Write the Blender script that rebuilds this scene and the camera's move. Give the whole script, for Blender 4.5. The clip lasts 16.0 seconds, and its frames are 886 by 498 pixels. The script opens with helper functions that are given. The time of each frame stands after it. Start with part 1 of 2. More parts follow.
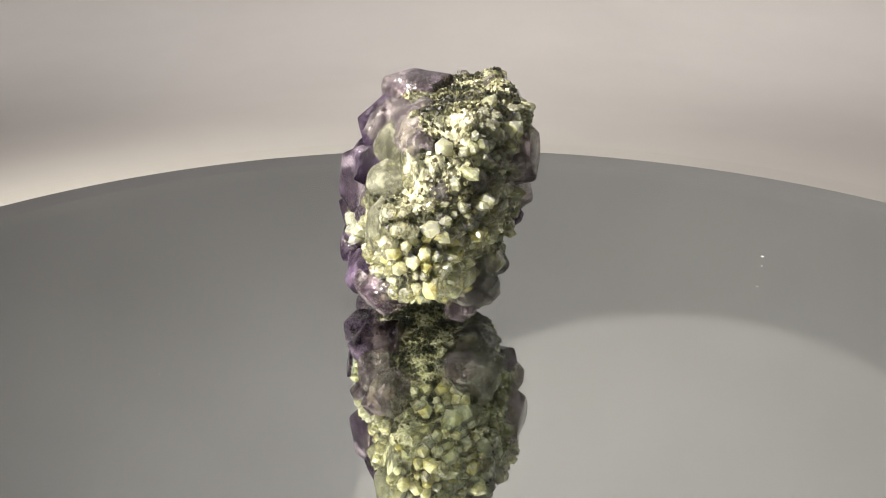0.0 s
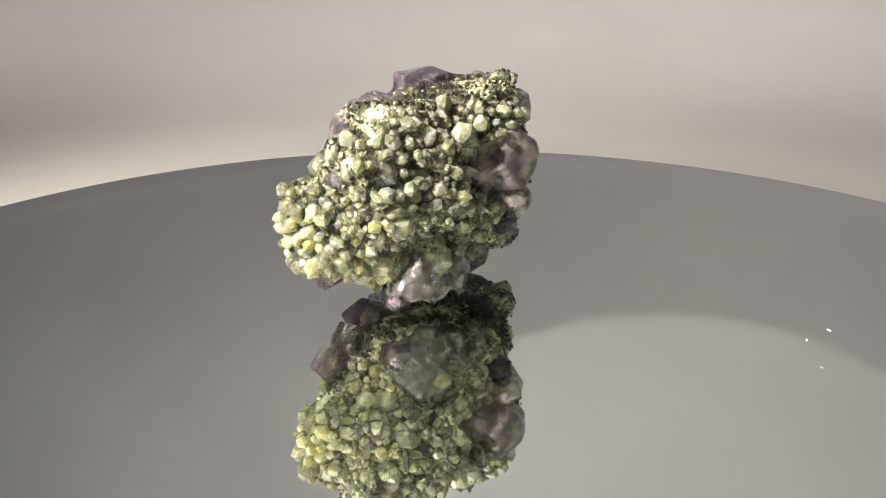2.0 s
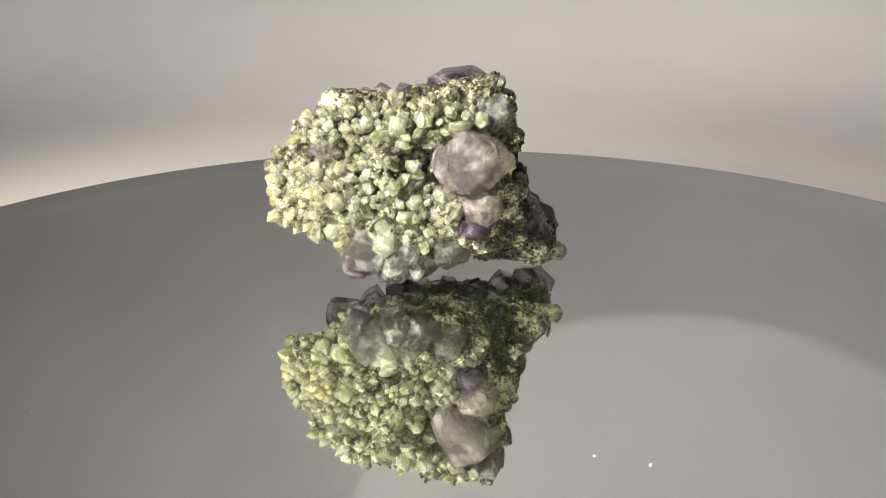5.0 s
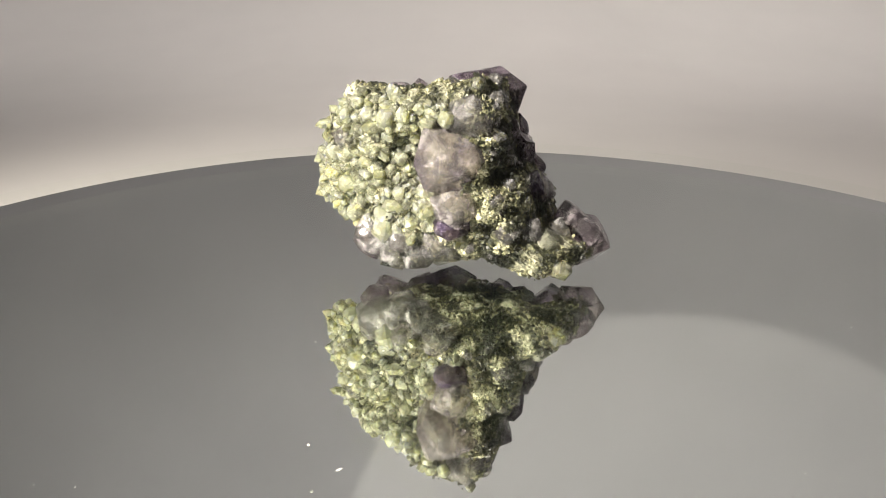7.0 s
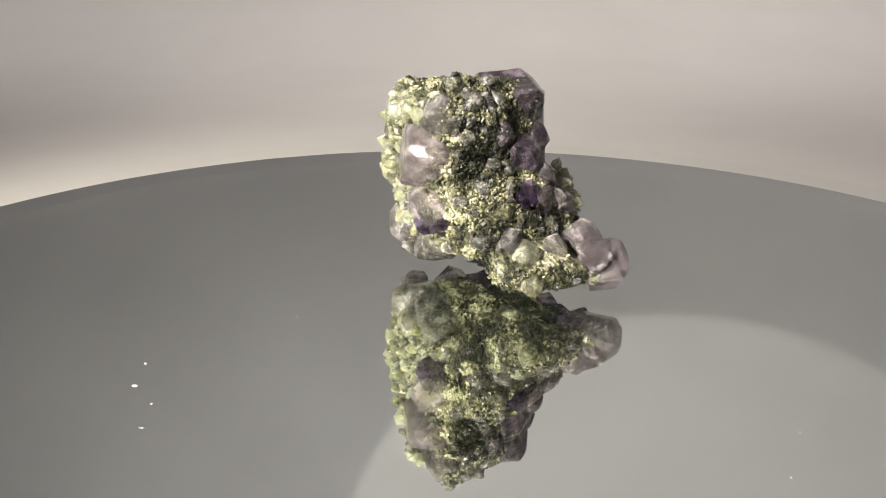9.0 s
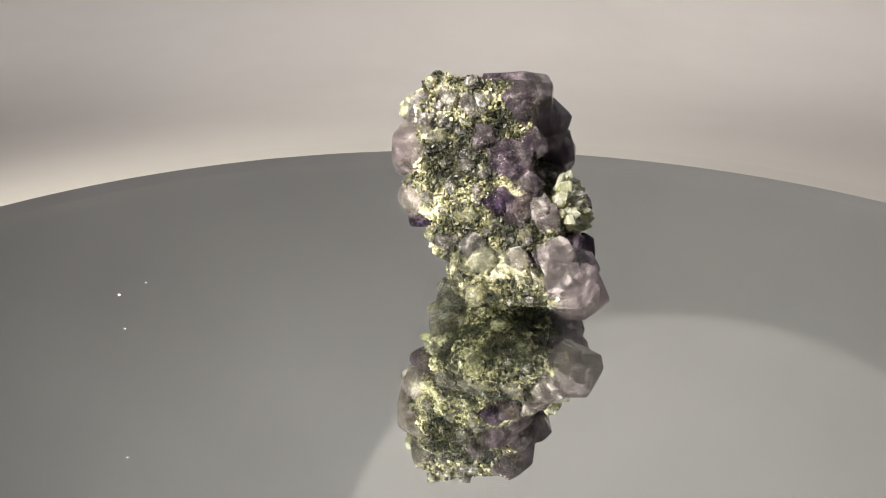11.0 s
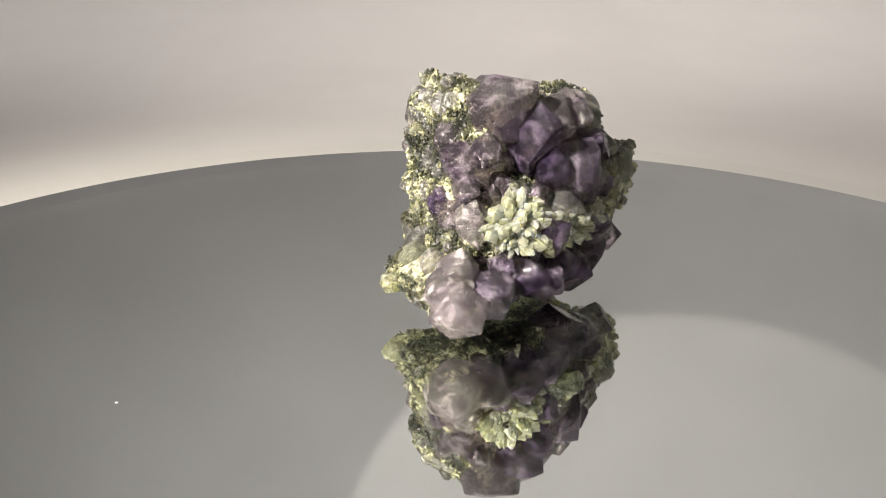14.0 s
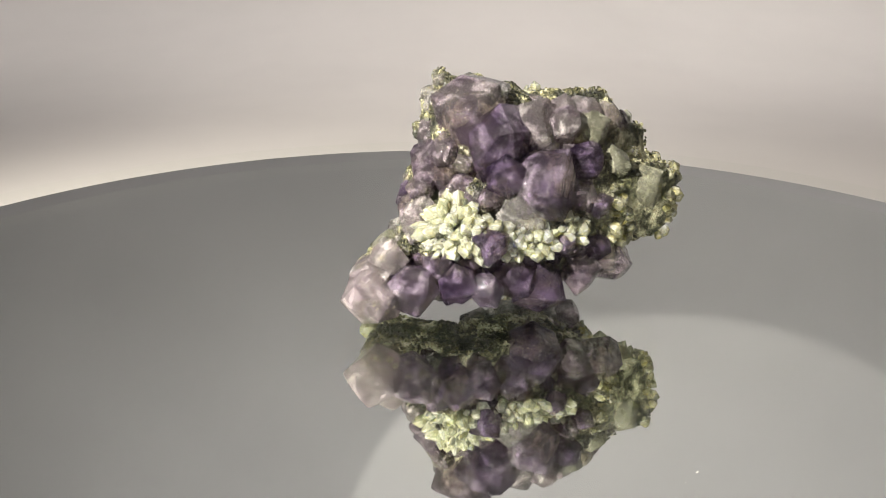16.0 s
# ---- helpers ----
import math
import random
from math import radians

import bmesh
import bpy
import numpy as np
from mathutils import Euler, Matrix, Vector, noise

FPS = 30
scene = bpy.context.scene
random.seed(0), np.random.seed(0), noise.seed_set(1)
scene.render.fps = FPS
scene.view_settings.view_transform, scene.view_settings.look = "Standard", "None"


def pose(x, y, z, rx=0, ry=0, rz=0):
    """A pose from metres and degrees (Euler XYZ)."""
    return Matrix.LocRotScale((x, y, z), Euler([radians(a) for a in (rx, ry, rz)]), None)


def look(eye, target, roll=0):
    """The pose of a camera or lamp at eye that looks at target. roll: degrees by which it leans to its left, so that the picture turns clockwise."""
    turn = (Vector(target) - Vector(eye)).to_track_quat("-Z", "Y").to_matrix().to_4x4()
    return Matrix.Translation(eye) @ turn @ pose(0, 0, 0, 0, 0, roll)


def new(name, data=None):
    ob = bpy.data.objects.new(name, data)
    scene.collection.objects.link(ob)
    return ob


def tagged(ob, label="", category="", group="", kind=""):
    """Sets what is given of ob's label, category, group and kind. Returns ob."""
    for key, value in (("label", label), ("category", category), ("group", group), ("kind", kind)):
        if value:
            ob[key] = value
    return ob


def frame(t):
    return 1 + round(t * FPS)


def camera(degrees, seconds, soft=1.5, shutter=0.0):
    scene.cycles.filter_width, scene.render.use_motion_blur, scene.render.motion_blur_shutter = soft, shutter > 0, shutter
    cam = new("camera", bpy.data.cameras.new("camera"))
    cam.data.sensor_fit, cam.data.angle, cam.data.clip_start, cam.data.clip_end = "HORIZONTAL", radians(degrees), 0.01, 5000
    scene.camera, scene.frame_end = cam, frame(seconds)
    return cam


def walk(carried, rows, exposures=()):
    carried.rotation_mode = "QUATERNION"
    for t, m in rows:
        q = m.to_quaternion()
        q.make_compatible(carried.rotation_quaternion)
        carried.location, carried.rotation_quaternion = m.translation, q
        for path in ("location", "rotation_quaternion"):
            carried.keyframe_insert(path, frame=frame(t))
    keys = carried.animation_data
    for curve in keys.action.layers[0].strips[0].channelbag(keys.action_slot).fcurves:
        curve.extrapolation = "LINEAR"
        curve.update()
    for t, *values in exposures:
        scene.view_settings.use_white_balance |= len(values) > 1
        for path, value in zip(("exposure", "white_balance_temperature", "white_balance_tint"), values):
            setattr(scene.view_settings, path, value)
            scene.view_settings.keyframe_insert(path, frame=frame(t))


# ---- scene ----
cam = camera(64.1, 16.0, soft=0.5)
EYE = (0.0, -0.15517, 0.06029)
CAM = pose(*EYE, 90 - 19.26, 0, 1.576) @ pose(0, 0, 0, 0, 0, 0.24)
walk(cam, [(0, CAM), (16, CAM)], [(0, 0), (1, 0), (3.5, -0.06), (9, -0.03), (12, -0.02), (14.3, 0.14), (16, 0.16)])

# ---- light ----
SPIN = -16.30  # degrees a second
MM = 0.001

world = bpy.data.worlds.new("room_air")
scene.world = world
world.use_nodes = True
world.node_tree.nodes["Background"].inputs[0].default_value = (0.9, 0.93, 1.0, 1)
world.node_tree.nodes["Background"].inputs[1].default_value = 0.02
scene.view_settings.exposure = 0.0

LAMP = Vector((-0.165, -0.19, 0.19))
LAMP_AIM = Vector((0.0, 0.03, 0.0))


def lamp_beam(name, at, way, watts, degrees, blend, radius=0.008):
    """A small warm spot, for the shaded desk lamp and its stand-in bounce."""
    d = bpy.data.lights.new(name, "SPOT")
    d.energy, d.color = watts, (1.0, 0.94, 0.84)
    d.shadow_soft_size, d.spot_size, d.spot_blend = radius, radians(degrees), blend
    new(name, d).matrix_world = look(at, Vector(at) + Vector(way))


lamp_beam("desk_lamp_light", LAMP, LAMP_AIM - LAMP, 12.4, 104, 1.0)
# added spot for the mirror's bounce: round pool on upper wall, seen in mirror
lamp_beam("mirror_bounce_light", (-0.2, -0.3, 0.35), (0.374, 0.823, 0.428), 20.5, 46.6, 0.08)

# unseen overhead panel, added as soft fill for the whole room
room = bpy.data.lights.new("room_fill_light", "AREA")
room.shape, room.size, room.size_y = "RECTANGLE", 0.9, 0.9
room.energy = 4.5
room.color = (1.0, 0.94, 0.88)
room_light = new("room_fill_light", room)
room_light.matrix_world = look((0.55, -0.35, 2.36), (0.55, -0.35, 0))

def fill_strip(name, at, aim, watts, degrees):
    """A long unseen strip light over the set, added as fill."""
    d = bpy.data.lights.new(name, "AREA")
    d.shape, d.size, d.size_y = "RECTANGLE", 2.4, 0.1
    d.energy, d.color, d.spread = watts, (1.0, 0.95, 0.92), radians(degrees)
    new(name, d).matrix_world = look(at, aim)


# both added to brighten: one washes the wall, one the paper behind the turntable
fill_strip("wall_fill_light", (0.35, 0.25, 1.15), (0.35, 0.9, 0.5), 4.9, 110)
fill_strip("backdrop_fill_light", (0.16, 0.2, 0.78), (0.16, 0.56, 0.0), 1.12, 66)


# ---- materials ----
def nodes(name):
    m = bpy.data.materials.new(name)
    m.use_nodes = True
    t = m.node_tree
    return m, t, t.nodes["Principled BSDF"]


def add(t, kind, **values):
    n = t.nodes.new(kind)
    for k, v in values.items():
        n.inputs[k.replace("_", " ")].default_value = v
    return n


def ramp(t, source, stops):
    n = t.nodes.new("ShaderNodeValToRGB")
    while len(n.color_ramp.elements) < len(stops):
        n.color_ramp.elements.new(0.5)
    for e, (at, c) in zip(n.color_ramp.elements, stops):
        e.position, e.color = at, (*c, 1)
    t.links.new(source, n.inputs[0])
    return n.outputs[0]


def noise_of(t, scale, detail=4.0, rough=0.55, coords="Object"):
    c = t.nodes.new("ShaderNodeTexCoord")
    n = add(t, "ShaderNodeTexNoise", Scale=scale, Detail=detail, Roughness=rough)
    t.links.new(c.outputs[coords], n.inputs["Vector"])
    return n.outputs["Fac"]


def bump(t, bsdf, height, strength, distance):
    b = add(t, "ShaderNodeBump", Strength=strength, Distance=distance)
    t.links.new(height, b.inputs["Height"])
    t.links.new(b.outputs[0], bsdf.inputs["Normal"])


def mix(t, fac, a, b):
    n = t.nodes.new("ShaderNodeMix")
    n.data_type = "RGBA"
    if isinstance(fac, float):
        n.inputs[0].default_value = fac
    else:
        t.links.new(fac, n.inputs[0])
    for k, v in ((6, a), (7, b)):
        if isinstance(v, tuple):
            n.inputs[k].default_value = (*v, 1)
        else:
            t.links.new(v, n.inputs[k])
    return n.outputs[2]


def plain(name, colour, rough=0.6, metal=0.0, scale=60.0, vary=0.08, relief=0.1):
    m, t, b = nodes(name)
    lo = tuple(c * (1 - vary) for c in colour)
    hi = tuple(min(1, c * (1 + vary)) for c in colour)
    f = noise_of(t, scale)
    t.links.new(ramp(t, f, [(0.3, lo), (0.7, hi)]), b.inputs["Base Color"])
    b.inputs["Roughness"].default_value = rough
    b.inputs["Metallic"].default_value = metal
    bump(t, b, noise_of(t, scale * 12), relief * 0.3, 0.0004)
    return m


PAPER = plain("backdrop_paper", (0.66, 0.63, 0.60), 0.9, scale=5, vary=0.05)
WALL = plain("wall_paint", (0.515, 0.502, 0.517), 0.9, scale=2)
DARKWALL = plain("ceiling_paint", (0.7, 0.69, 0.67), 0.9, scale=2)
BASE = plain("turntable_plastic", (0.03, 0.03, 0.032), 0.45)


def silver():
    m, t, b = nodes("mirror_silver")
    b.inputs["Base Color"].default_value = (0.84, 0.86, 0.825, 1)
    b.inputs["Metallic"].default_value = 1.0
    b.inputs["Roughness"].default_value = 0.0
    return m


def glass_face():
    """The clear front face: mostly see-through, a little gloss."""
    m = bpy.data.materials.new("mirror_glass")
    m.use_nodes = True
    t = m.node_tree
    t.nodes.remove(t.nodes["Principled BSDF"])
    clear = add(t, "ShaderNodeBsdfTransparent", Color=(0.99, 1.0, 0.985, 1))
    gloss = add(t, "ShaderNodeBsdfGlossy", Roughness=0.0)
    both = add(t, "ShaderNodeMixShader", Fac=0.05)
    t.links.new(clear.outputs[0], both.inputs[1])
    t.links.new(gloss.outputs[0], both.inputs[2])
    t.links.new(both.outputs[0], t.nodes["Material Output"].inputs[0])
    return m


def dark_share(t, scale):
    """Where the dark granular mineral lies: patches, scarce on the quartz-grown side of the piece."""
    coarse = noise_of(t, scale, 5, 0.62)
    c = t.nodes.new("ShaderNodeTexCoord")
    along = t.nodes.new("ShaderNodeVectorMath")
    along.operation = "DOT_PRODUCT"
    t.links.new(c.outputs["Object"], along.inputs[0])
    along.inputs[1].default_value = (1.0, -0.3, 0.0)
    side = add(t, "ShaderNodeMapRange")
    for k, v in (("From Min", 0.003), ("From Max", 0.009), ("To Min", 0.06), ("To Max", 0.03)):
        side.inputs[k].default_value = v
    t.links.new(along.outputs["Value"], side.inputs["Value"])
    s = add(t, "ShaderNodeMath")
    t.links.new(coarse, s.inputs[0])
    t.links.new(side.outputs[0], s.inputs[1])
    return s.outputs[0]


def rock():
    """Pale crust with black and olive granular mineral."""
    m, t, b = nodes("matrix_rock")
    fine = noise_of(t, 900, 3, 0.6)
    pale = ramp(t, fine, [(0.3, (0.32, 0.31, 0.18)), (0.5, (0.55, 0.53, 0.37)), (0.7, (0.74, 0.71, 0.56))])
    dark = ramp(t, fine, [(0.3, (0.012, 0.013, 0.008)), (0.52, (0.05, 0.052, 0.026)), (0.72, (0.2, 0.195, 0.1))])
    spread = ramp(t, dark_share(t, 150), [(0.45, (0, 0, 0)), (0.56, (1, 1, 1))])
    t.links.new(mix(t, spread, pale, dark), b.inputs["Base Color"])
    b.inputs["Roughness"].default_value = 0.5
    bump(t, b, fine, 0.9, 0.0012)
    return m


def crystal(name, stops, clear, rough, pits=3.2, relief=0.3, milky=0.0):
    """Translucent mineral: cloudy colour zones and veils, stepped and pitted faces."""
    m, t, b = nodes(name)
    info = t.nodes.new("ShaderNodeObjectInfo")
    co = t.nodes.new("ShaderNodeTexCoord")
    shift = t.nodes.new("ShaderNodeVectorMath")
    shift.operation = "ADD"
    spread = t.nodes.new("ShaderNodeVectorMath")
    spread.operation = "SCALE"
    spread.inputs[0].default_value = (7.0, 13.0, 29.0)
    t.links.new(info.outputs["Random"], spread.inputs["Scale"])
    t.links.new(co.outputs["Generated"], shift.inputs[0])
    t.links.new(spread.outputs[0], shift.inputs[1])

    def field(kind, scale, **more):
        n = add(t, kind, Scale=scale, **more)
        t.links.new(shift.outputs[0], n.inputs["Vector"])
        return n

    wide = field("ShaderNodeTexNoise", 1.5, Detail=3.0, Roughness=0.55, Distortion=0.3)
    level = add(t, "ShaderNodeMath")
    level.operation = "MULTIPLY_ADD"
    t.links.new(info.outputs["Random"], level.inputs[0])
    level.inputs[1].default_value = 0.26
    t.links.new(wide.outputs["Fac"], level.inputs[2])
    off = add(t, "ShaderNodeMath")
    off.operation = "SUBTRACT"
    t.links.new(level.outputs[0], off.inputs[0])
    off.inputs[1].default_value = 0.13
    # healed cracks in places and small milky specks
    warp = field("ShaderNodeTexNoise", 3.0, Detail=3.0, Roughness=0.6)
    bent = add(t, "ShaderNodeMix")
    bent.data_type = "VECTOR"
    bent.inputs[0].default_value = 0.22
    t.links.new(shift.outputs[0], bent.inputs[4])
    t.links.new(warp.outputs["Color"], bent.inputs[5])
    seams = add(t, "ShaderNodeTexVoronoi", Scale=3.6)
    seams.feature = "DISTANCE_TO_EDGE"
    t.links.new(bent.outputs[1], seams.inputs["Vector"])
    seam = ramp(t, seams.outputs["Distance"], [(0.0, (1, 1, 1)), (0.035, (0, 0, 0))])
    place = field("ShaderNodeTexNoise", 2.3, Detail=2.0)
    here = ramp(t, place.outputs["Fac"], [(0.5, (0, 0, 0)), (0.62, (0.55, 0.55, 0.55))])
    crack = add(t, "ShaderNodeMath")
    crack.operation = "MULTIPLY"
    t.links.new(seam, crack.inputs[0])
    t.links.new(here, crack.inputs[1])
    dots = field("ShaderNodeTexNoise", 26.0, Detail=2.0, Roughness=0.5)
    dot = ramp(t, dots.outputs["Fac"], [(0.62, (0, 0, 0)), (0.68, (0.9, 0.9, 0.9))])
    marks = add(t, "ShaderNodeMath")
    marks.operation = "MAXIMUM"
    t.links.new(crack.outputs[0], marks.inputs[0])
    t.links.new(dot, marks.inputs[1])
    t.links.new(mix(t, marks.outputs[0], ramp(t, off.outputs[0], stops), stops[-1][1]), b.inputs["Base Color"])
    veil = field("ShaderNodeTexNoise", 2.6, Detail=4.0, Roughness=0.6, Distortion=0.5)
    see = add(t, "ShaderNodeMapRange")
    see.inputs["From Min"].default_value, see.inputs["From Max"].default_value = 0.48, 0.72
    see.inputs["To Min"].default_value, see.inputs["To Max"].default_value = clear, clear * 0.5
    t.links.new(veil.outputs["Fac"], see.inputs["Value"])
    t.links.new(see.outputs[0], b.inputs["Transmission Weight"])
    gloss = add(t, "ShaderNodeMapRange")
    gloss.inputs["From Min"].default_value, gloss.inputs["From Max"].default_value = 0.4, 0.65
    gloss.inputs["To Min"].default_value, gloss.inputs["To Max"].default_value = rough * 0.3, rough * 2.0
    t.links.new(dots.outputs["Fac"], gloss.inputs["Value"])
    t.links.new(gloss.outputs[0], b.inputs["Roughness"])
    b.inputs["IOR"].default_value = 1.544
    if milky:
        b.inputs["Subsurface Weight"].default_value = milky
        b.inputs["Subsurface Radius"].default_value = (1.0, 0.95, 0.6)
        b.inputs["Subsurface Scale"].default_value = 0.003
    cells = field("ShaderNodeTexVoronoi", pits, Randomness=1.0)
    fine = field("ShaderNodeTexNoise", 19.0, Detail=6.0, Roughness=0.65)
    sum_ = add(t, "ShaderNodeMath")
    sum_.operation = "MULTIPLY_ADD"
    t.links.new(fine.outputs["Fac"], sum_.inputs[0])
    sum_.inputs[1].default_value = 0.42
    t.links.new(cells.outputs["Distance"], sum_.inputs[2])
    bump(t, b, sum_.outputs[0], relief, 0.0007)
    return m


SILVER, GLASS, ROCK = silver(), glass_face(), rock()
LILAC = crystal("lilac_amethyst", [(0.28, (0.27, 0.20, 0.28)), (0.45, (0.47, 0.385, 0.45)), (0.58, (0.65, 0.57, 0.60)), (0.75, (0.84, 0.79, 0.77))], 0.93, 0.045, relief=0.26)
VIOLET = crystal("violet_amethyst", [(0.28, (0.095, 0.06, 0.135)), (0.45, (0.21, 0.15, 0.255)), (0.6, (0.36, 0.285, 0.39)), (0.8, (0.6, 0.54, 0.59))], 0.94, 0.045, relief=0.26)
PALE = crystal("pale_amethyst", [(0.28, (0.42, 0.35, 0.40)), (0.48, (0.58, 0.50, 0.53)), (0.7, (0.78, 0.72, 0.69))], 0.88, 0.06, relief=0.26)
CLEAR = crystal("clear_quartz", [(0.28, (0.48, 0.44, 0.43)), (0.5, (0.68, 0.65, 0.63)), (0.75, (0.85, 0.83, 0.79))], 0.92, 0.05, relief=0.26)
YELLOW = crystal("yellow_quartz", [(0.28, (0.58, 0.51, 0.17)), (0.42, (0.69, 0.65, 0.34)), (0.6, (0.80, 0.78, 0.53)), (0.75, (0.86, 0.84, 0.68))], 0.6, 0.14, relief=0.12, milky=0.7)
CREAM = crystal("cream_quartz", [(0.28, (0.46, 0.45, 0.28)), (0.5, (0.66, 0.65, 0.46)), (0.75, (0.84, 0.82, 0.68))], 0.85, 0.1, relief=0.12, milky=0.7)
QUARTZ = crystal("pale_quartz", [(0.28, (0.47, 0.48, 0.30)), (0.48, (0.66, 0.67, 0.46)), (0.70, (0.83, 0.83, 0.64))], 0.72, 0.1, relief=0.12, milky=0.7)
WHITE = crystal("white_quartz", [(0.28, (0.56, 0.57, 0.39)), (0.48, (0.74, 0.75, 0.55)), (0.70, (0.88, 0.88, 0.72))], 0.7, 0.08, relief=0.12, milky=0.7)
SMOKY = crystal("smoky_quartz", [(0.28, (0.26, 0.26, 0.18)), (0.5, (0.46, 0.46, 0.34)), (0.75, (0.70, 0.70, 0.54))], 0.8, 0.08)


def grain():
    m, t, b = nodes("mineral_grain")
    g = t.nodes.new("ShaderNodeNewGeometry")
    s = add(t, "ShaderNodeMath")
    s.operation = "MULTIPLY_ADD"
    t.links.new(g.outputs["Random Per Island"], s.inputs[0])
    s.inputs[1].default_value = 0.15
    t.links.new(dark_share(t, 150), s.inputs[2])
    c = ramp(t, s.outputs[0], [(0.44, (0.56, 0.545, 0.40)), (0.52, (0.38, 0.365, 0.22)), (0.58, (0.14, 0.135, 0.066)), (0.64, (0.045, 0.045, 0.025)), (0.78, (0.012, 0.013, 0.009))])
    t.links.new(c, b.inputs["Base Color"])
    b.inputs["Roughness"].default_value = 0.48
    return m


GRAIN = grain()
DUST = plain("dust", (0.75, 0.74, 0.7), 0.9)


# ---- mesh helpers ----
def part(name, bm, material, parent=None, label=""):
    me = bpy.data.meshes.new(name)
    bm.to_mesh(me)
    bm.free()
    me.materials.append(material)
    ob = new(name, me)
    ob.parent = parent
    return tagged(ob, label=label)


def lathe(profile, n=96, close=False):
    """A turned body: (radius, height) points, bottom to top."""
    bm = bmesh.new()
    rings = []
    for r, z in profile:
        if r < 1e-6:
            rings.append([bm.verts.new((0, 0, z))])
        else:
            rings.append([bm.verts.new((r * math.cos(2 * math.pi * k / n), r * math.sin(2 * math.pi * k / n), z)) for k in range(n)])
    for a, b in zip(rings, rings[1:]):
        for k in range(n):
            j = (k + 1) % n
            if len(a) == 1 and len(b) > 1:
                bm.faces.new((a[0], b[k], b[j]))
            elif len(b) == 1 and len(a) > 1:
                bm.faces.new((a[k], a[j], b[0]))
            elif len(a) > 1:
                bm.faces.new((a[k], a[j], b[j], b[k]))
    bmesh.ops.recalc_face_normals(bm, faces=bm.faces)
    return bm


def box(x0, y0, z0, x1, y1, z1):
    bm = bmesh.new()
    bmesh.ops.create_cube(bm, size=1, matrix=Matrix.Translation(((x0 + x1) / 2, (y0 + y1) / 2, (z0 + z1) / 2)) @ Matrix.Diagonal((x1 - x0, y1 - y0, z1 - z0, 1)))
    return bm


def smooth(ob):
    for p in ob.data.polygons:
        p.use_smooth = True
    return ob


# ---- setting ----
TABLE_Z = -0.013


def backdrop():
    """A paper sweep: flat under the turntable, rising in a long curve behind it."""
    bm = bmesh.new()
    x1, y1 = 1.45, 0.24
    prof = [(-0.75, TABLE_Z), (-0.3, TABLE_Z), (0.1, TABLE_Z)]
    for k in range(33):
        u = k / 32
        prof.append((y1 + 0.46 * u, TABLE_Z + (0.086 - TABLE_Z) * u ** 2.4))
    a = [bm.verts.new((-x1, y, z)) for y, z in prof]
    b = [bm.verts.new((x1, y, z)) for y, z in prof]
    for k in range(len(prof) - 1):
        bm.faces.new((a[k], b[k], b[k + 1], a[k + 1]))
    bmesh.ops.recalc_face_normals(bm, faces=bm.faces)
    ob = smooth(part("backdrop", bm, PAPER))
    s = ob.modifiers.new("thickness", "SOLIDIFY")
    s.thickness, s.offset = 0.001, 0
    return tagged(ob, "pale warm grey seamless paper sweep around the turntable", "backdrop", kind="structure")


def setting():
    backdrop()
    for name, b, mat, label in (
        ("floor", (-1.6, -1.9, -0.85, 1.6, 1.0, -0.75), WALL, "plain floor of the dim room"),
        ("ceiling", (-1.6, -1.9, 2.4, 1.6, 1.0, 2.5), DARKWALL, "plain white ceiling of the dim room"),
        ("wall_north", (-1.6, 0.9, -0.75, 1.6, 1.0, 2.4), WALL, "plain wall behind the backdrop"),
        ("wall_south", (-1.6, -1.9, -0.75, 1.6, -1.8, 2.4), WALL, "plain wall behind the camera"),
        ("wall_west", (-1.6, -1.8, -0.75, -1.5, 0.9, 2.4), WALL, "plain side wall of the dim room"),
        ("wall_east", (1.5, -1.8, -0.75, 1.6, 0.9, 2.4), WALL, "plain side wall of the dim room"),
    ):
        tagged(part(name, box(*b), mat), label, name.split("_")[0], kind="structure")


# ---- turntable ----
DISC_R = 0.1662
GAP = 0.0040


def turntable():
    t = tagged(new("turntable"), "round mirror-topped display turntable with a thin dark edge", "turntable")
    part("mirror", lathe([(0, -GAP - 0.0003), (DISC_R, -GAP - 0.0003), (DISC_R, -GAP), (0, -GAP)], 256), SILVER, t, "silvered mirror layer")
    part("glass_top", lathe([(DISC_R, 0.0), (0, 0.0)], 256), GLASS, t, "clear glass face of the mirror")
    part("edge", lathe([(0, -0.0058), (DISC_R + 0.0004, -0.0058), (DISC_R + 0.0006, -0.0052), (DISC_R + 0.0004, -GAP - 0.0005), (0, -GAP - 0.0005)], 256), BASE, t, "thin dark edge of the disc")
    part("foot", lathe([(0, TABLE_Z + 0.0006), (0.13, TABLE_Z + 0.0006), (0.132, TABLE_Z + 0.002), (0.13, -0.0060), (0, -0.0060)], 128), BASE, t)
    return t


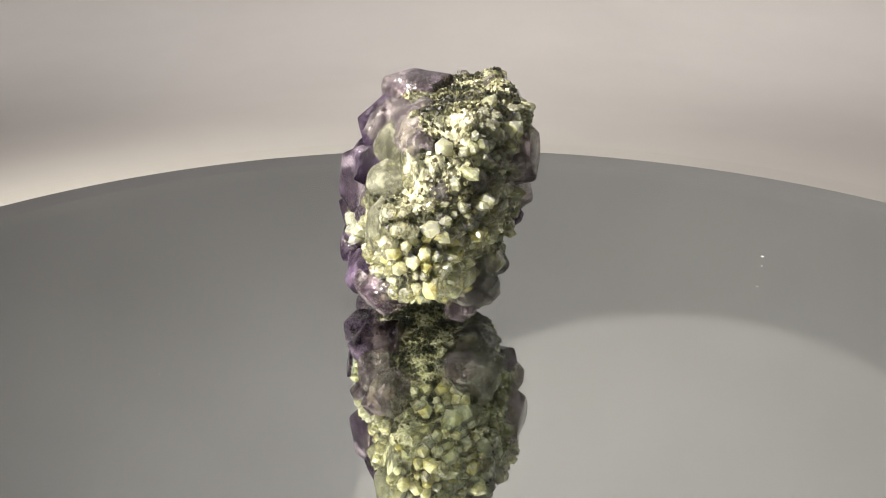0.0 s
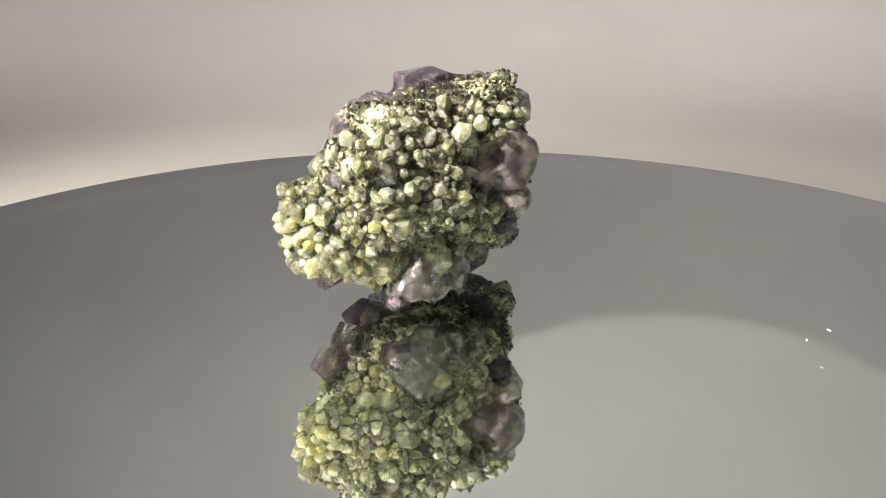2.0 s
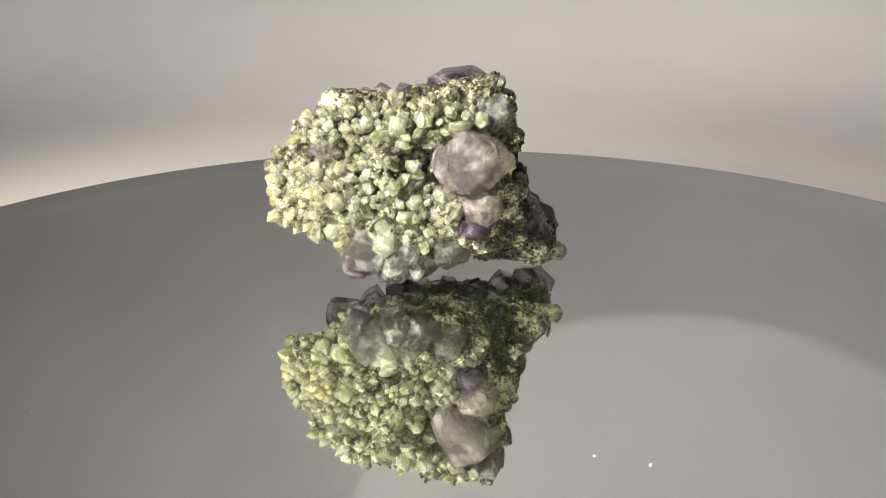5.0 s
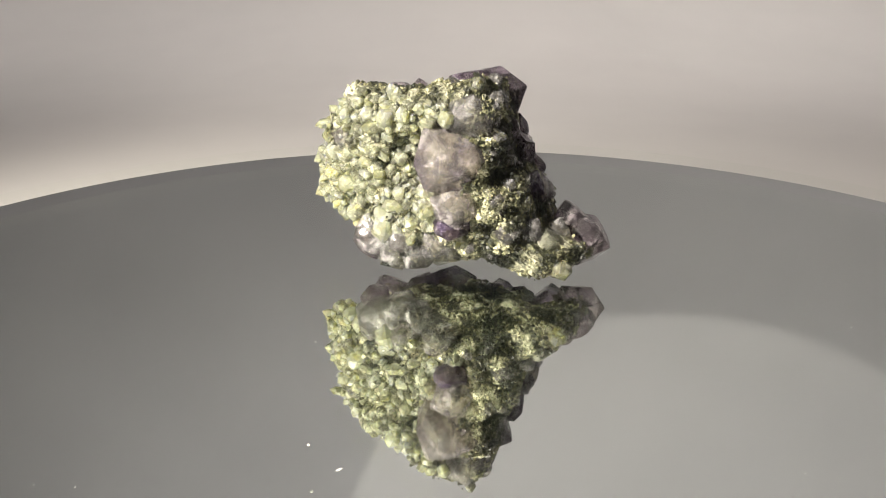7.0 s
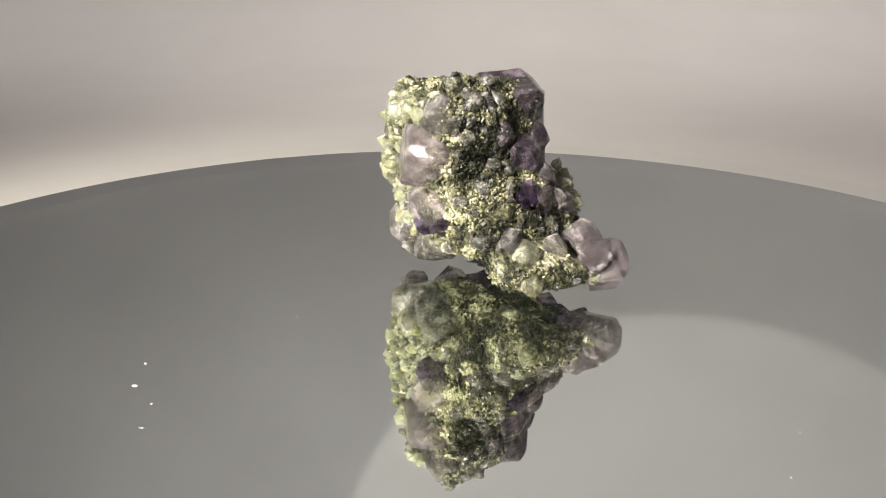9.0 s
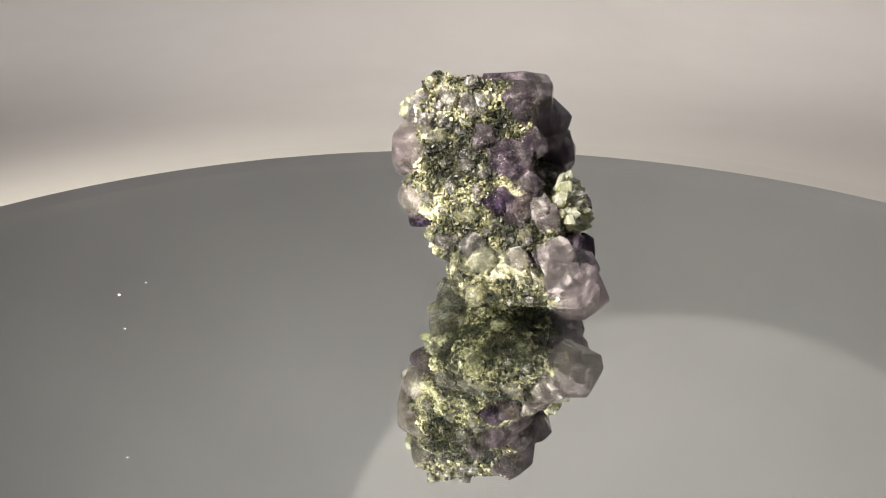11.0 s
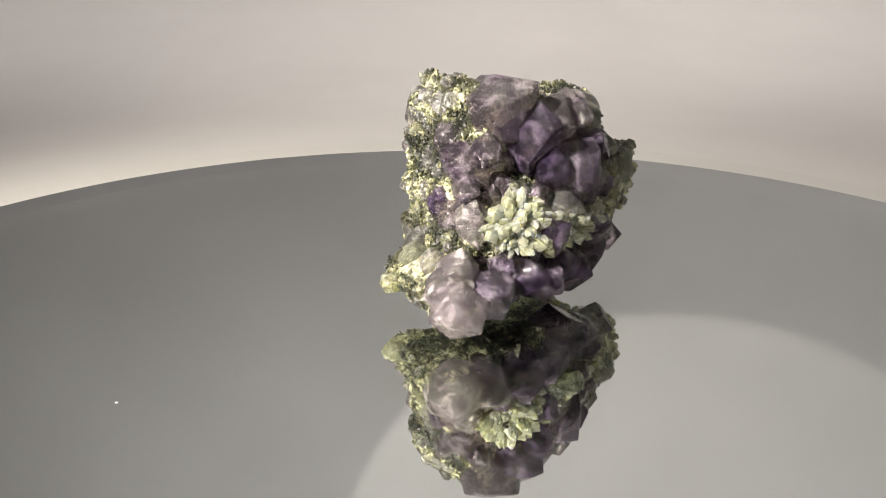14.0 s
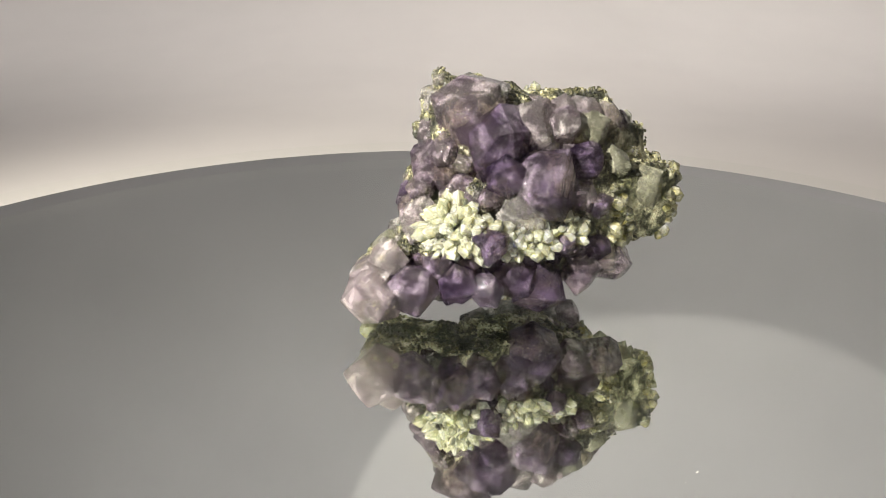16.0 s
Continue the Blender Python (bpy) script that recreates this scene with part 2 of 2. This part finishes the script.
# ---- specimen ----
def core_dist(p):
    """Signed distance in millimetres of the host rock, for an (n, 3) array: chunks smoothly joined, a hollow cut into one face."""
    def block(c, half, yaw=0.0, tilt=0.0, lean=0.0, r=3.0):
        m = np.array(Euler((radians(tilt), radians(lean), radians(yaw))).to_matrix())
        q = np.abs((p - np.array(c)) @ m) - (np.array(half) - r)
        return np.linalg.norm(np.maximum(q, 0), axis=1) + np.minimum(q.max(axis=1), 0) - r

    def ball(c, radii):
        q = (p - np.array(c)) / np.array(radii)
        k = np.linalg.norm(q, axis=1)
        return (k - 1) * min(radii)

    def join(a, b, k=3.0):
        h = np.clip(0.5 + 0.5 * (b - a) / k, 0, 1)
        return b * (1 - h) + a * h - k * h * (1 - h)

    d = block((-0.2, -11.8, 28.5), (7.0, 20.0, 12.7), -11.9, -3.6, -6.3)
    d = join(d, block((-12.8, -23.3, 19.8), (5.6, 20.0, 8.3), 13.5, -1.6, -9.5))
    d = join(d, block((-5.1, 5.3, 18.1), (10.2, 7.8, 16.6), 3.3, 22.9, 39.3))
    d = join(d, block((-12.0, 16.3, 6.7), (14.7, 8.0, 4.4), -16.5, -7.4, -2.2))
    d = join(d, block((-10.1, -13.0, 16.8), (10.1, 15.6, 12.9), 8.5, -9.4, 0.1))
    d = join(d, block((-2.8, -1.4, 35.5), (12.9, 9.5, 8.3), 4.5, 11.6, -2.1))
    d = join(d, block((-8.9, -1.1, 13.7), (15.2, 13.8, 9.5), 5.5, 1.4, -13.7))
    d = join(d, block((-7.6, -15.8, 10.6), (12.9, 6.2, 8.1), 5.6, 18.7, 7.3))
    d = join(d, block((-10.4, -20.5, 24.3), (5.4, 18.1, 12.6), 22.9, 4.1, 6.0))
    d = join(d, block((2.9, -7.7, 28.9), (8.3, 12.8, 7.9), -19.2, 10.1, -1.5))
    d = np.maximum(d, -ball((13.5, -8.5, 27.0), (9.5, 11.0, 9.0)))
    d = np.maximum(d, -ball((16.8, -8.1, 7.0), (11.4, 12.5, 11.3)))
    # clumps and hollows on the quartz-grown side
    lump = np.sin(0.75 * p[:, 1] + 0.3 * p[:, 2]) * np.sin(0.85 * p[:, 2] - 0.2 * p[:, 1] + 1.0)
    d = d + 1.2 * lump * np.clip(p[:, 0] / 5.0, 0, 1)
    # set back under the crystal growth, deeper where the large amethysts sit
    deep = np.clip((-11.0 - p[:, 0]) / 5.0, 0, 1) * np.clip((p[:, 2] - 1.0) / 4.0, 0, 1) * np.clip((p[:, 1] + 24.0) / 4.0, 0, 1)
    return d + 0.4 + 1.7 * deep


def core():
    """Host rock grown outwards from its middle to the chunks' surface, then roughened."""
    bm = bmesh.new()
    bmesh.ops.create_icosphere(bm, subdivisions=6, radius=1)
    bm.verts.ensure_lookup_table()
    way = np.array([v.co[:] for v in bm.verts])
    mid = np.array((-5.0, -6.0, 22.0))
    far = np.zeros(len(way)) + 1.0
    for _ in range(60):
        far += np.clip(-core_dist(mid + way * far[:, None]), -1, 1) * 0.7
    at = mid + way * far[:, None]
    for v, w, a in zip(bm.verts, way, at):
        q = Vector(a)
        n = 0.9 * noise.fractal(q * 0.28, 1.0, 2.0, 3) + 0.55 * noise.fractal(q * 1.1, 0.8, 2.0, 3)
        v.co = (q + Vector(w) * n) * MM
    return bm


def tops(kind, seed):
    """One crystal, unit width, base at z = 0, tip up: an uneven six-sided block with a low, broken end."""
    rng = random.Random(seed)
    bm = bmesh.new()
    blunt = kind == "amethyst"
    h = rng.uniform(0.35, 0.55) if blunt else rng.uniform(0.7, 1.0)
    tip = rng.uniform(0.3, 0.42) if blunt else rng.uniform(0.45, 0.65)
    for k in range(6):
        a = math.pi / 3 * k + rng.uniform(-0.2, 0.2)
        r = 0.5 * rng.uniform(0.84, 1.12)
        c, s = math.cos(a), math.sin(a)
        bm.verts.new((r * 0.92 * c, r * 0.92 * s, -0.3))
        bm.verts.new((r * c, r * s, h + (0.1 if k % 2 else -0.08) + rng.uniform(-0.06, 0.06)))
        if blunt:
            q = rng.uniform(0.45, 0.75) if k % 2 else rng.uniform(0.3, 0.5)
            bm.verts.new((r * q * c, r * q * s, h + tip * rng.uniform(0.72, 0.98)))
    bm.verts.new((rng.uniform(-0.12, 0.12), rng.uniform(-0.12, 0.12), h + tip))
    bmesh.ops.convex_hull(bm, input=bm.verts)
    bmesh.ops.dissolve_limit(bm, angle_limit=0.05, verts=bm.verts, edges=bm.edges)
    bmesh.ops.bevel(bm, geom=bm.edges[:], offset=0.04 if blunt else 0.04, segments=2, affect="EDGES", profile=0.6, clamp_overlap=True)
    if blunt:
        bmesh.ops.triangulate(bm, faces=bm.faces)
        bmesh.ops.subdivide_edges(bm, edges=[e for e in bm.edges if e.calc_length() > 0.16], cuts=2, use_grid_fill=True)
        bmesh.ops.triangulate(bm, faces=bm.faces)
        for v in bm.verts:
            q = v.co * 3.1 + Vector((seed * 3.7, 0, 0))
            v.co *= 1 + 0.035 * noise.noise(q) + 0.012 * noise.noise(q * 3)
    bmesh.ops.recalc_face_normals(bm, faces=bm.faces)
    for f in bm.faces:
        f.smooth = not blunt
    me = bpy.data.meshes.new(kind + "_crystal")
    bm.to_mesh(me)
    bm.free()
    return me


def stand(at, way, width, height=None, turn=0.0):
    """Pose and scale of a crystal at a place in mm, its tip along way."""
    q = Vector(way).to_track_quat("Z", "Y").to_matrix().to_4x4()
    s = Matrix.Diagonal((width * MM, width * MM, (height or width) * MM, 1))
    return Matrix.Translation(Vector(at) * MM) @ q @ Matrix.Rotation(radians(turn), 4, "Z") @ s


AMETHYST_SHAPES = [tops("amethyst", k) for k in range(9)]
QUARTZ_SHAPES = [tops("quartz", 40 + k) for k in range(8)]
GEMS = []
PICK = random.Random(7)


def heading(az, el):
    a, e = radians(az), radians(el)
    return Vector((math.cos(a) * math.cos(e), math.sin(a) * math.cos(e), math.sin(e)))


def place_mesh(name, me, mat, parent, m):
    key = me.name + mat.name
    if key not in SHARED:
        c = me.copy()
        c.materials.append(mat)
        SHARED[key] = c
    ob = new(name, SHARED[key])
    ob.parent = parent
    ob.matrix_basis = m
    return ob


SHARED = {}
GEM_NAMES = {LILAC.name: "amethyst_crystal", VIOLET.name: "amethyst_crystal", PALE.name: "amethyst_crystal", CLEAR.name: "clear_crystal", YELLOW.name: "yellow_crystal", CREAM.name: "cream_crystal", WHITE.name: "white_crystal", SMOKY.name: "smoky_crystal"}


def gem(parent, mat, x, y, z, az, el, width, height):
    """A blocky crystal with its tip at a place in mm, towards a heading."""
    w = heading(az, el)
    at = Vector((x, y, z)) - w * (0.9 * height)
    GEMS.append((Vector((x, y, z)) - w * (0.55 * height), 0.5 * width))
    place_mesh(GEM_NAMES[mat.name], PICK.choice(AMETHYST_SHAPES), mat, parent, stand(at, w, width, height * 1.15, PICK.uniform(0, 360)))


def surface(n, seed):
    """Even random places on the host rock with their outward directions, in mm."""
    rng = np.random.default_rng(seed)
    w = rng.normal(size=(n, 3))
    w /= np.linalg.norm(w, axis=1)[:, None]
    mid = np.array((-5.0, -6.0, 22.0))
    far = np.ones(n)
    for _ in range(60):
        far += np.clip(-core_dist(mid + w * far[:, None]), -1, 1) * 0.7
    at = mid + w * far[:, None]
    g = np.stack([core_dist(at + e) - core_dist(at - e) for e in np.eye(3) * 0.4], 1)
    g /= np.linalg.norm(g, axis=1)[:, None]
    return at, g


def side_surface(n, seed):
    """The same for the quartz-grown side, spread evenly over its height and length."""
    rng = np.random.default_rng(seed)
    at = np.stack([np.full(n, 24.0), rng.uniform(-43, 6, n), rng.uniform(8, 41, n)], 1)
    for _ in range(90):
        at[:, 0] -= np.clip(core_dist(at), -1, 1) * 0.7
    at = at[np.abs(core_dist(at)) < 0.3]
    g = np.stack([core_dist(at + e) - core_dist(at - e) for e in np.eye(3) * 0.4], 1)
    g /= np.linalg.norm(g, axis=1)[:, None]
    return at, g


def druse(parent, name, mat, where, count, gap, size, tall, seed, lean=0.35, shapes=None, spots=surface):
    """Small six-sided points standing on the rock wherever where(place, normal) holds."""
    rng = random.Random(seed)
    at, g = spots(6000 if spots is side_surface else 14000, seed)
    kept = []
    for p, n in zip(at, g):
        if len(kept) >= count:
            break
        if not where(p, n):
            continue
        q = Vector(p)
        if any((q - o).length < gap for o in kept) or any((q - c).length < r for c, r in GEMS):
            continue
        kept.append(q)
        way = Vector(n) + Vector((rng.uniform(-1, 1), rng.uniform(-1, 1), rng.uniform(-1, 1))) * lean
        s = rng.uniform(*size) * (1.35 if rng.random() < 0.15 else 1)
        place_mesh(name, rng.choice(shapes or QUARTZ_SHAPES), mat, parent, stand(q, way.normalized(), s, s * rng.uniform(*tall), rng.uniform(0, 360)))


def rosette(parent, at, az, el, count, spread, length, seed, name="sprig_crystal"):
    """A sprig of quartz points fanning out of one spot."""
    rng = random.Random(seed)
    w = heading(az, el)
    side = w.cross(Vector((0, 0, 1))).normalized()
    lift = side.cross(w)
    for k in range(count):
        r = math.sqrt((k + 0.5) / count)
        a = k * 2.39996
        way = w + (side * math.cos(a) + lift * math.sin(a)) * r * spread
        foot = Vector(at) + (side * math.cos(a) + lift * math.sin(a)) * r * length * 0.75
        s = rng.uniform(1.5, 3.5)
        way += Vector((rng.uniform(-1, 1), rng.uniform(-1, 1), rng.uniform(-1, 1))) * 0.5
        foot -= w * rng.uniform(-0.6, 0.9)
        place_mesh(name, rng.choice(QUARTZ_SHAPES), WHITE, parent, stand(foot, way.normalized(), s, length * rng.uniform(0.4, 0.62), rng.uniform(0, 360)))


def crust(parent):
    """Loose-looking mineral grains bound to the rock."""
    rng = np.random.default_rng(3)
    at, g = surface(16000, 11)
    more, out = surface(16000, 12)
    foot = more[:, 1] > 6
    at, g = np.concatenate([at, more[foot]]), np.concatenate([g, out[foot]])
    cube = np.array([(x, y, z) for x in (-1, 1) for y in (-1, 1) for z in (-1, 1)], float)
    quads = [(0, 1, 3, 2), (4, 6, 7, 5), (0, 4, 5, 1), (2, 3, 7, 6), (0, 2, 6, 4), (1, 5, 7, 3)]
    verts, faces = [], []
    for p, n in zip(at, g):
        if n[0] < -0.75 and p[1] < 8 or p[0] - 0.3 * p[1] > 8 and rng.random() < 0.6:
            continue
        if p[2] < 1.6:
            continue
        s = rng.uniform(0.11, 0.37)
        m = np.array(Euler(rng.uniform(0, 6.28, 3)).to_matrix())
        v = (cube * rng.uniform(0.6, 1.3, 3) * s * rng.uniform(0.75, 1.1, (8, 1))) @ m + p + n * 0.4
        k = len(verts)
        verts.extend((v * MM).tolist())
        faces.extend([tuple(i + k for i in q) for q in quads])
    me = bpy.data.meshes.new("mineral_crust")
    me.from_pydata(verts, [], faces)
    me.materials.append(GRAIN)
    ob = new("mineral_crust", me)
    ob.parent = parent
    tagged(ob, "black, olive and cream mineral grains", kind="stuff")


def specimen():
    top = tagged(new("amethyst_specimen"), "purple amethyst and pale quartz cluster on dark speckled rock", "mineral specimen")
    part("host_rock", core(), ROCK, top, "black and olive speckled pale host rock")
    crust(top)
    gem(top, LILAC, -16.8, 4.3, 39.4, 154, 2, 17.1, 11.3)
    gem(top, VIOLET, -24.6, -11.6, 26.3, 177, 7, 17.0, 11.2)
    gem(top, PALE, 16.1, 4.1, 29.8, 26, 7, 17.5, 11.5)
    gem(top, LILAC, -19.8, -10.0, 37.5, 173, 14, 14.3, 9.4)
    gem(top, VIOLET, -19.4, 0.3, 34.5, 129, 4, 14.5, 9.6)
    gem(top, PALE, -26.9, 25.5, 6.8, 143, 15, 12.2, 8.1)
    gem(top, VIOLET, -24.1, -11.0, 5.8, 171, 10, 13.3, 8.8)
    gem(top, CLEAR, -24.8, -7.2, 20.9, 172, 9, 12.5, 8.2)
    gem(top, CLEAR, 5.3, -25.1, 6.9, -39, -0, 12.8, 8.4)
    gem(top, VIOLET, -28.4, 13.7, 7.3, -175, 8, 11.7, 7.7)
    gem(top, LILAC, -10.8, 11.1, 28.5, 114, 9, 12.4, 8.2)
    gem(top, PALE, -15.6, -17.2, 38.8, 173, 25, 11.3, 7.4)
    gem(top, CLEAR, 12.3, 6.7, 38.4, 31, 3, 10.5, 7.0)
    gem(top, PALE, 13.7, 2.7, 19.3, 9, -3, 10.9, 7.2)
    gem(top, PALE, -11.2, -25.2, 39.4, -100, 25, 9.8, 6.5)
    gem(top, SMOKY, -17.9, -22.9, 36.1, -177, 16, 10.1, 6.7)
    gem(top, VIOLET, -23.6, -3.6, 28.7, 158, 11, 9.5, 6.3)
    gem(top, CLEAR, 8.0, -2.2, 7.3, 27, -9, 11.2, 7.4)
    gem(top, PALE, -10.0, -30.8, 38.5, -102, 21, 8.9, 5.9)
    gem(top, LILAC, -15.8, -32.4, 7.2, -96, -5, 9.6, 6.3)
    gem(top, PALE, -22.4, 19.9, 12.9, 165, 31, 9.1, 6.0)
    gem(top, VIOLET, -28.3, 5.7, 8.0, 175, 7, 9.0, 5.9)
    gem(top, LILAC, -11.3, 16.3, 20.8, 107, 20, 9.2, 6.1)
    gem(top, VIOLET, -25.8, -4.1, 7.1, 147, -8, 10.2, 6.7)
    gem(top, CLEAR, 6.9, -15.8, 4.8, 4, 1, 10.9, 7.2)
    gem(top, VIOLET, -19.0, -25.0, 31.0, -111, 13, 9.0, 6.0)
    gem(top, LILAC, -23.0, -21.1, 7.3, 179, 9, 9.2, 6.1)
    gem(top, PALE, -16.8, 12.7, 20.9, 156, 27, 8.7, 5.8)
    gem(top, SMOKY, -18.2, -35.8, 24.0, 178, 7, 9.4, 6.2)
    gem(top, LILAC, -3.7, 11.2, 34.1, 97, 8, 9.0, 5.9)
    gem(top, LILAC, -18.4, 25.4, 8.7, 62, 16, 9.6, 6.3)
    gem(top, CLEAR, 6.1, -8.7, 4.4, 29, -4, 10.0, 6.6)
    gem(top, WHITE, 6.5, -20.9, 13.2, -24, 8, 9.2, 6.1)
    gem(top, SMOKY, -18.5, -28.5, 29.9, -179, 19, 8.5, 5.6)
    gem(top, VIOLET, -28.6, -0.4, 6.7, 179, 8, 7.9, 5.2)
    gem(top, VIOLET, -27.9, 0.5, 16.8, 153, 10, 8.5, 5.6)
    gem(top, SMOKY, -1.2, 19.8, 10.7, 42, 27, 9.0, 5.9)
    gem(top, CLEAR, 1.1, -34.6, 30.3, -28, 7, 8.1, 5.4)
    gem(top, LILAC, -17.8, -20.5, 38.0, -114, 15, 8.0, 5.3)
    gem(top, CLEAR, -4.2, -38.8, 29.5, -71, 8, 7.0, 4.6)
    gem(top, PALE, -18.4, 15.7, 18.1, 118, 17, 7.4, 4.9)
    gem(top, CLEAR, -0.1, 17.6, 12.9, 60, 18, 7.9, 5.2)
    gem(top, VIOLET, -25.2, 8.6, 11.2, -170, 12, 6.8, 4.5)
    gem(top, VIOLET, -5.5, 15.2, 21.3, 69, 10, 7.4, 4.9)
    gem(top, CLEAR, 1.3, 9.4, 40.5, 74, 13, 7.2, 4.8)
    gem(top, CLEAR, 5.9, 13.8, 13.4, 40, 9, 7.5, 4.9)
    gem(top, WHITE, 7.4, -20.2, 10.2, -39, 4, 7.0, 4.6)
    gem(top, VIOLET, 11.6, -1.1, 14.4, -33, -5, 7.6, 5.0)
    gem(top, CLEAR, 2.5, -32.4, 30.3, -53, 8, 6.2, 4.1)
    gem(top, VIOLET, -21.5, -24.8, 12.5, 177, 5, 6.7, 4.4)
    gem(top, LILAC, -8.0, -33.7, 37.0, -82, 19, 6.1, 4.0)
    gem(top, VIOLET, -21.7, -24.4, 21.7, 179, 8, 6.0, 3.9)
    gem(top, CLEAR, -3.2, 7.7, 41.0, 96, 21, 6.1, 4.0)
    gem(top, CLEAR, -9.5, 21.3, 11.1, 64, 19, 6.2, 4.1)
    gem(top, LILAC, 2.3, -25.7, 3.2, -9, -8, 7.2, 4.7)
    gem(top, WHITE, 5.3, -30.1, 19.7, -39, 4, 5.5, 3.6)
    gem(top, CLEAR, 8.3, -14.7, 7.8, -42, 1, 6.1, 4.0)
    gem(top, CREAM, -1.7, 24.3, 4.2, 75, 3, 5.2, 3.5)
    gem(top, VIOLET, -24.1, -18.5, 14.8, -128, 9, 5.4, 3.5)
    gem(top, CLEAR, 3.8, 9.2, 41.5, 87, 14, 4.8, 3.2)
    face = lambda p, n: p[1] < 3 and 9 < p[2] < 40.5 and p[0] > -6
    tip = lambda p, n: n[1] < -0.3 and p[1] < -27 and p[2] < 31
    druse(top, "white_crystal", WHITE, face, 36, 3.6, (2.4, 3.8), (0.5, 0.8), 21, 0.8, None, side_surface)
    druse(top, "smoky_crystal", SMOKY, lambda p, n: face(p, n) and p[1] > -30, 140, 1.7, (1.5, 2.5), (0.6, 1.0), 24, 0.8, None, side_surface)
    druse(top, "quartz_crystal", QUARTZ, face, 250, 1.5, (1.4, 2.6), (0.6, 1.05), 25, 0.75, None, side_surface)
    druse(top, "yellow_crystal", YELLOW, lambda p, n: n[1] < -0.3 and p[1] < -27 and p[2] < 23, 70, 1.6, (1.5, 2.7), (0.5, 0.9), 22, 0.7)
    druse(top, "cream_crystal", CREAM, tip, 70, 1.7, (1.8, 3.4), (0.4, 0.8), 26, 0.8)
    druse(top, "clear_crystal", CLEAR, lambda p, n: n[1] > 0.5 and n[0] > -0.7 and p[2] > 2.5, 30, 2.6, (1.6, 3.2), (0.25, 0.5), 23, 0.6)
    gem_face = lambda p, n: n[0] < -0.45 and -22 < p[1] < 20 and 4.5 < p[2] < 40 and not (-24 < p[1] < 17 and 12 < p[2] < 22)
    druse(top, "amethyst_crystal", LILAC, lambda p, n: gem_face(p, n) and p[2] > 18, 16, 3.6, (5.0, 7.0), (0.4, 0.55), 41, 0.45, AMETHYST_SHAPES)
    druse(top, "amethyst_crystal", VIOLET, lambda p, n: gem_face(p, n) and p[2] < 19, 16, 3.6, (4.5, 6.5), (0.4, 0.55), 42, 0.35, AMETHYST_SHAPES)
    druse(top, "pale_chunk", CREAM, lambda p, n: n[1] > 0.4 and n[0] > -0.7 and p[2] > 3, 24, 3.4, (2.2, 3.8), (0.3, 0.5), 43, 0.7, AMETHYST_SHAPES)
    druse(top, "pale_chunk", CLEAR, lambda p, n: n[1] > 0.4 and n[0] > -0.7 and p[2] > 3, 20, 3.0, (2.2, 3.8), (0.3, 0.5), 44, 0.7, AMETHYST_SHAPES)
    rosette(top, (-21.8, 5.9, 18.3), 157, 22, 56, 0.75, 6.2, 31)
    rosette(top, (-24.2, 0.2, 16.4), 176, 12, 20, 0.9, 4.6, 32)
    rosette(top, (-23.4, -5.6, 15.2), -175, 8, 16, 0.9, 4.0, 33)
    rosette(top, (-23.0, -11.4, 15.5), -173, 8, 14, 0.9, 3.8, 34)
    rosette(top, (-21.2, -18.6, 16.7), -165, 6, 12, 0.9, 3.4, 35)
    return top


def dust():
    """Specks of lint and mineral dust lying on the mirror."""
    rng = random.Random(5)
    verts, faces = [], []
    spots = [(72.1, 7.7, 0.55), (75.0, 14.8, 0.45)]
    while len(spots) < 150:
        a, r = rng.uniform(0, 6.283), 140 * math.sqrt(rng.random())
        if r > 12:
            spots.append((r * math.cos(a), r * math.sin(a), rng.choice((0.08, 0.1, 0.13, 0.17, 0.24))))
    for x, y, s in spots:
        k = len(verts)
        long = s * rng.choice((1, 1, 1.5, 3.0))
        a = rng.uniform(0, 3.14)
        for dx, dy, dz in ((-1, 0, 0), (0, -1, 0), (1, 0, 0), (0, 1, 0), (0, 0, 1), (0, 0, -0.0)):
            u, v = dx * long * 0.5, dy * s * 0.5
            verts.append(((x + u * math.cos(a) - v * math.sin(a)) * MM, (y + u * math.sin(a) + v * math.cos(a)) * MM, dz * s * 0.5 * MM + 0.00002))
        for p in range(4):
            faces.append((k + p, k + (p + 1) % 4, k + 4))
            faces.append((k + (p + 1) % 4, k + p, k + 5))
    me = bpy.data.meshes.new("dust_specks")
    me.from_pydata(verts, [], faces)
    me.materials.append(DUST)
    return tagged(new("dust_specks", me), "pale dust specks and lint lying on the mirror", "dust", kind="stuff")


setting()
turntable_ob = turntable()
specimen_ob = specimen()
dust_ob = dust()


def motions():
    rows = [(t, pose(0.0008, 0, 0, 0, 0, SPIN * t)) for t in range(17)]
    walk(turntable_ob, rows)
    walk(specimen_ob, rows)
    walk(dust_ob, rows)


motions()
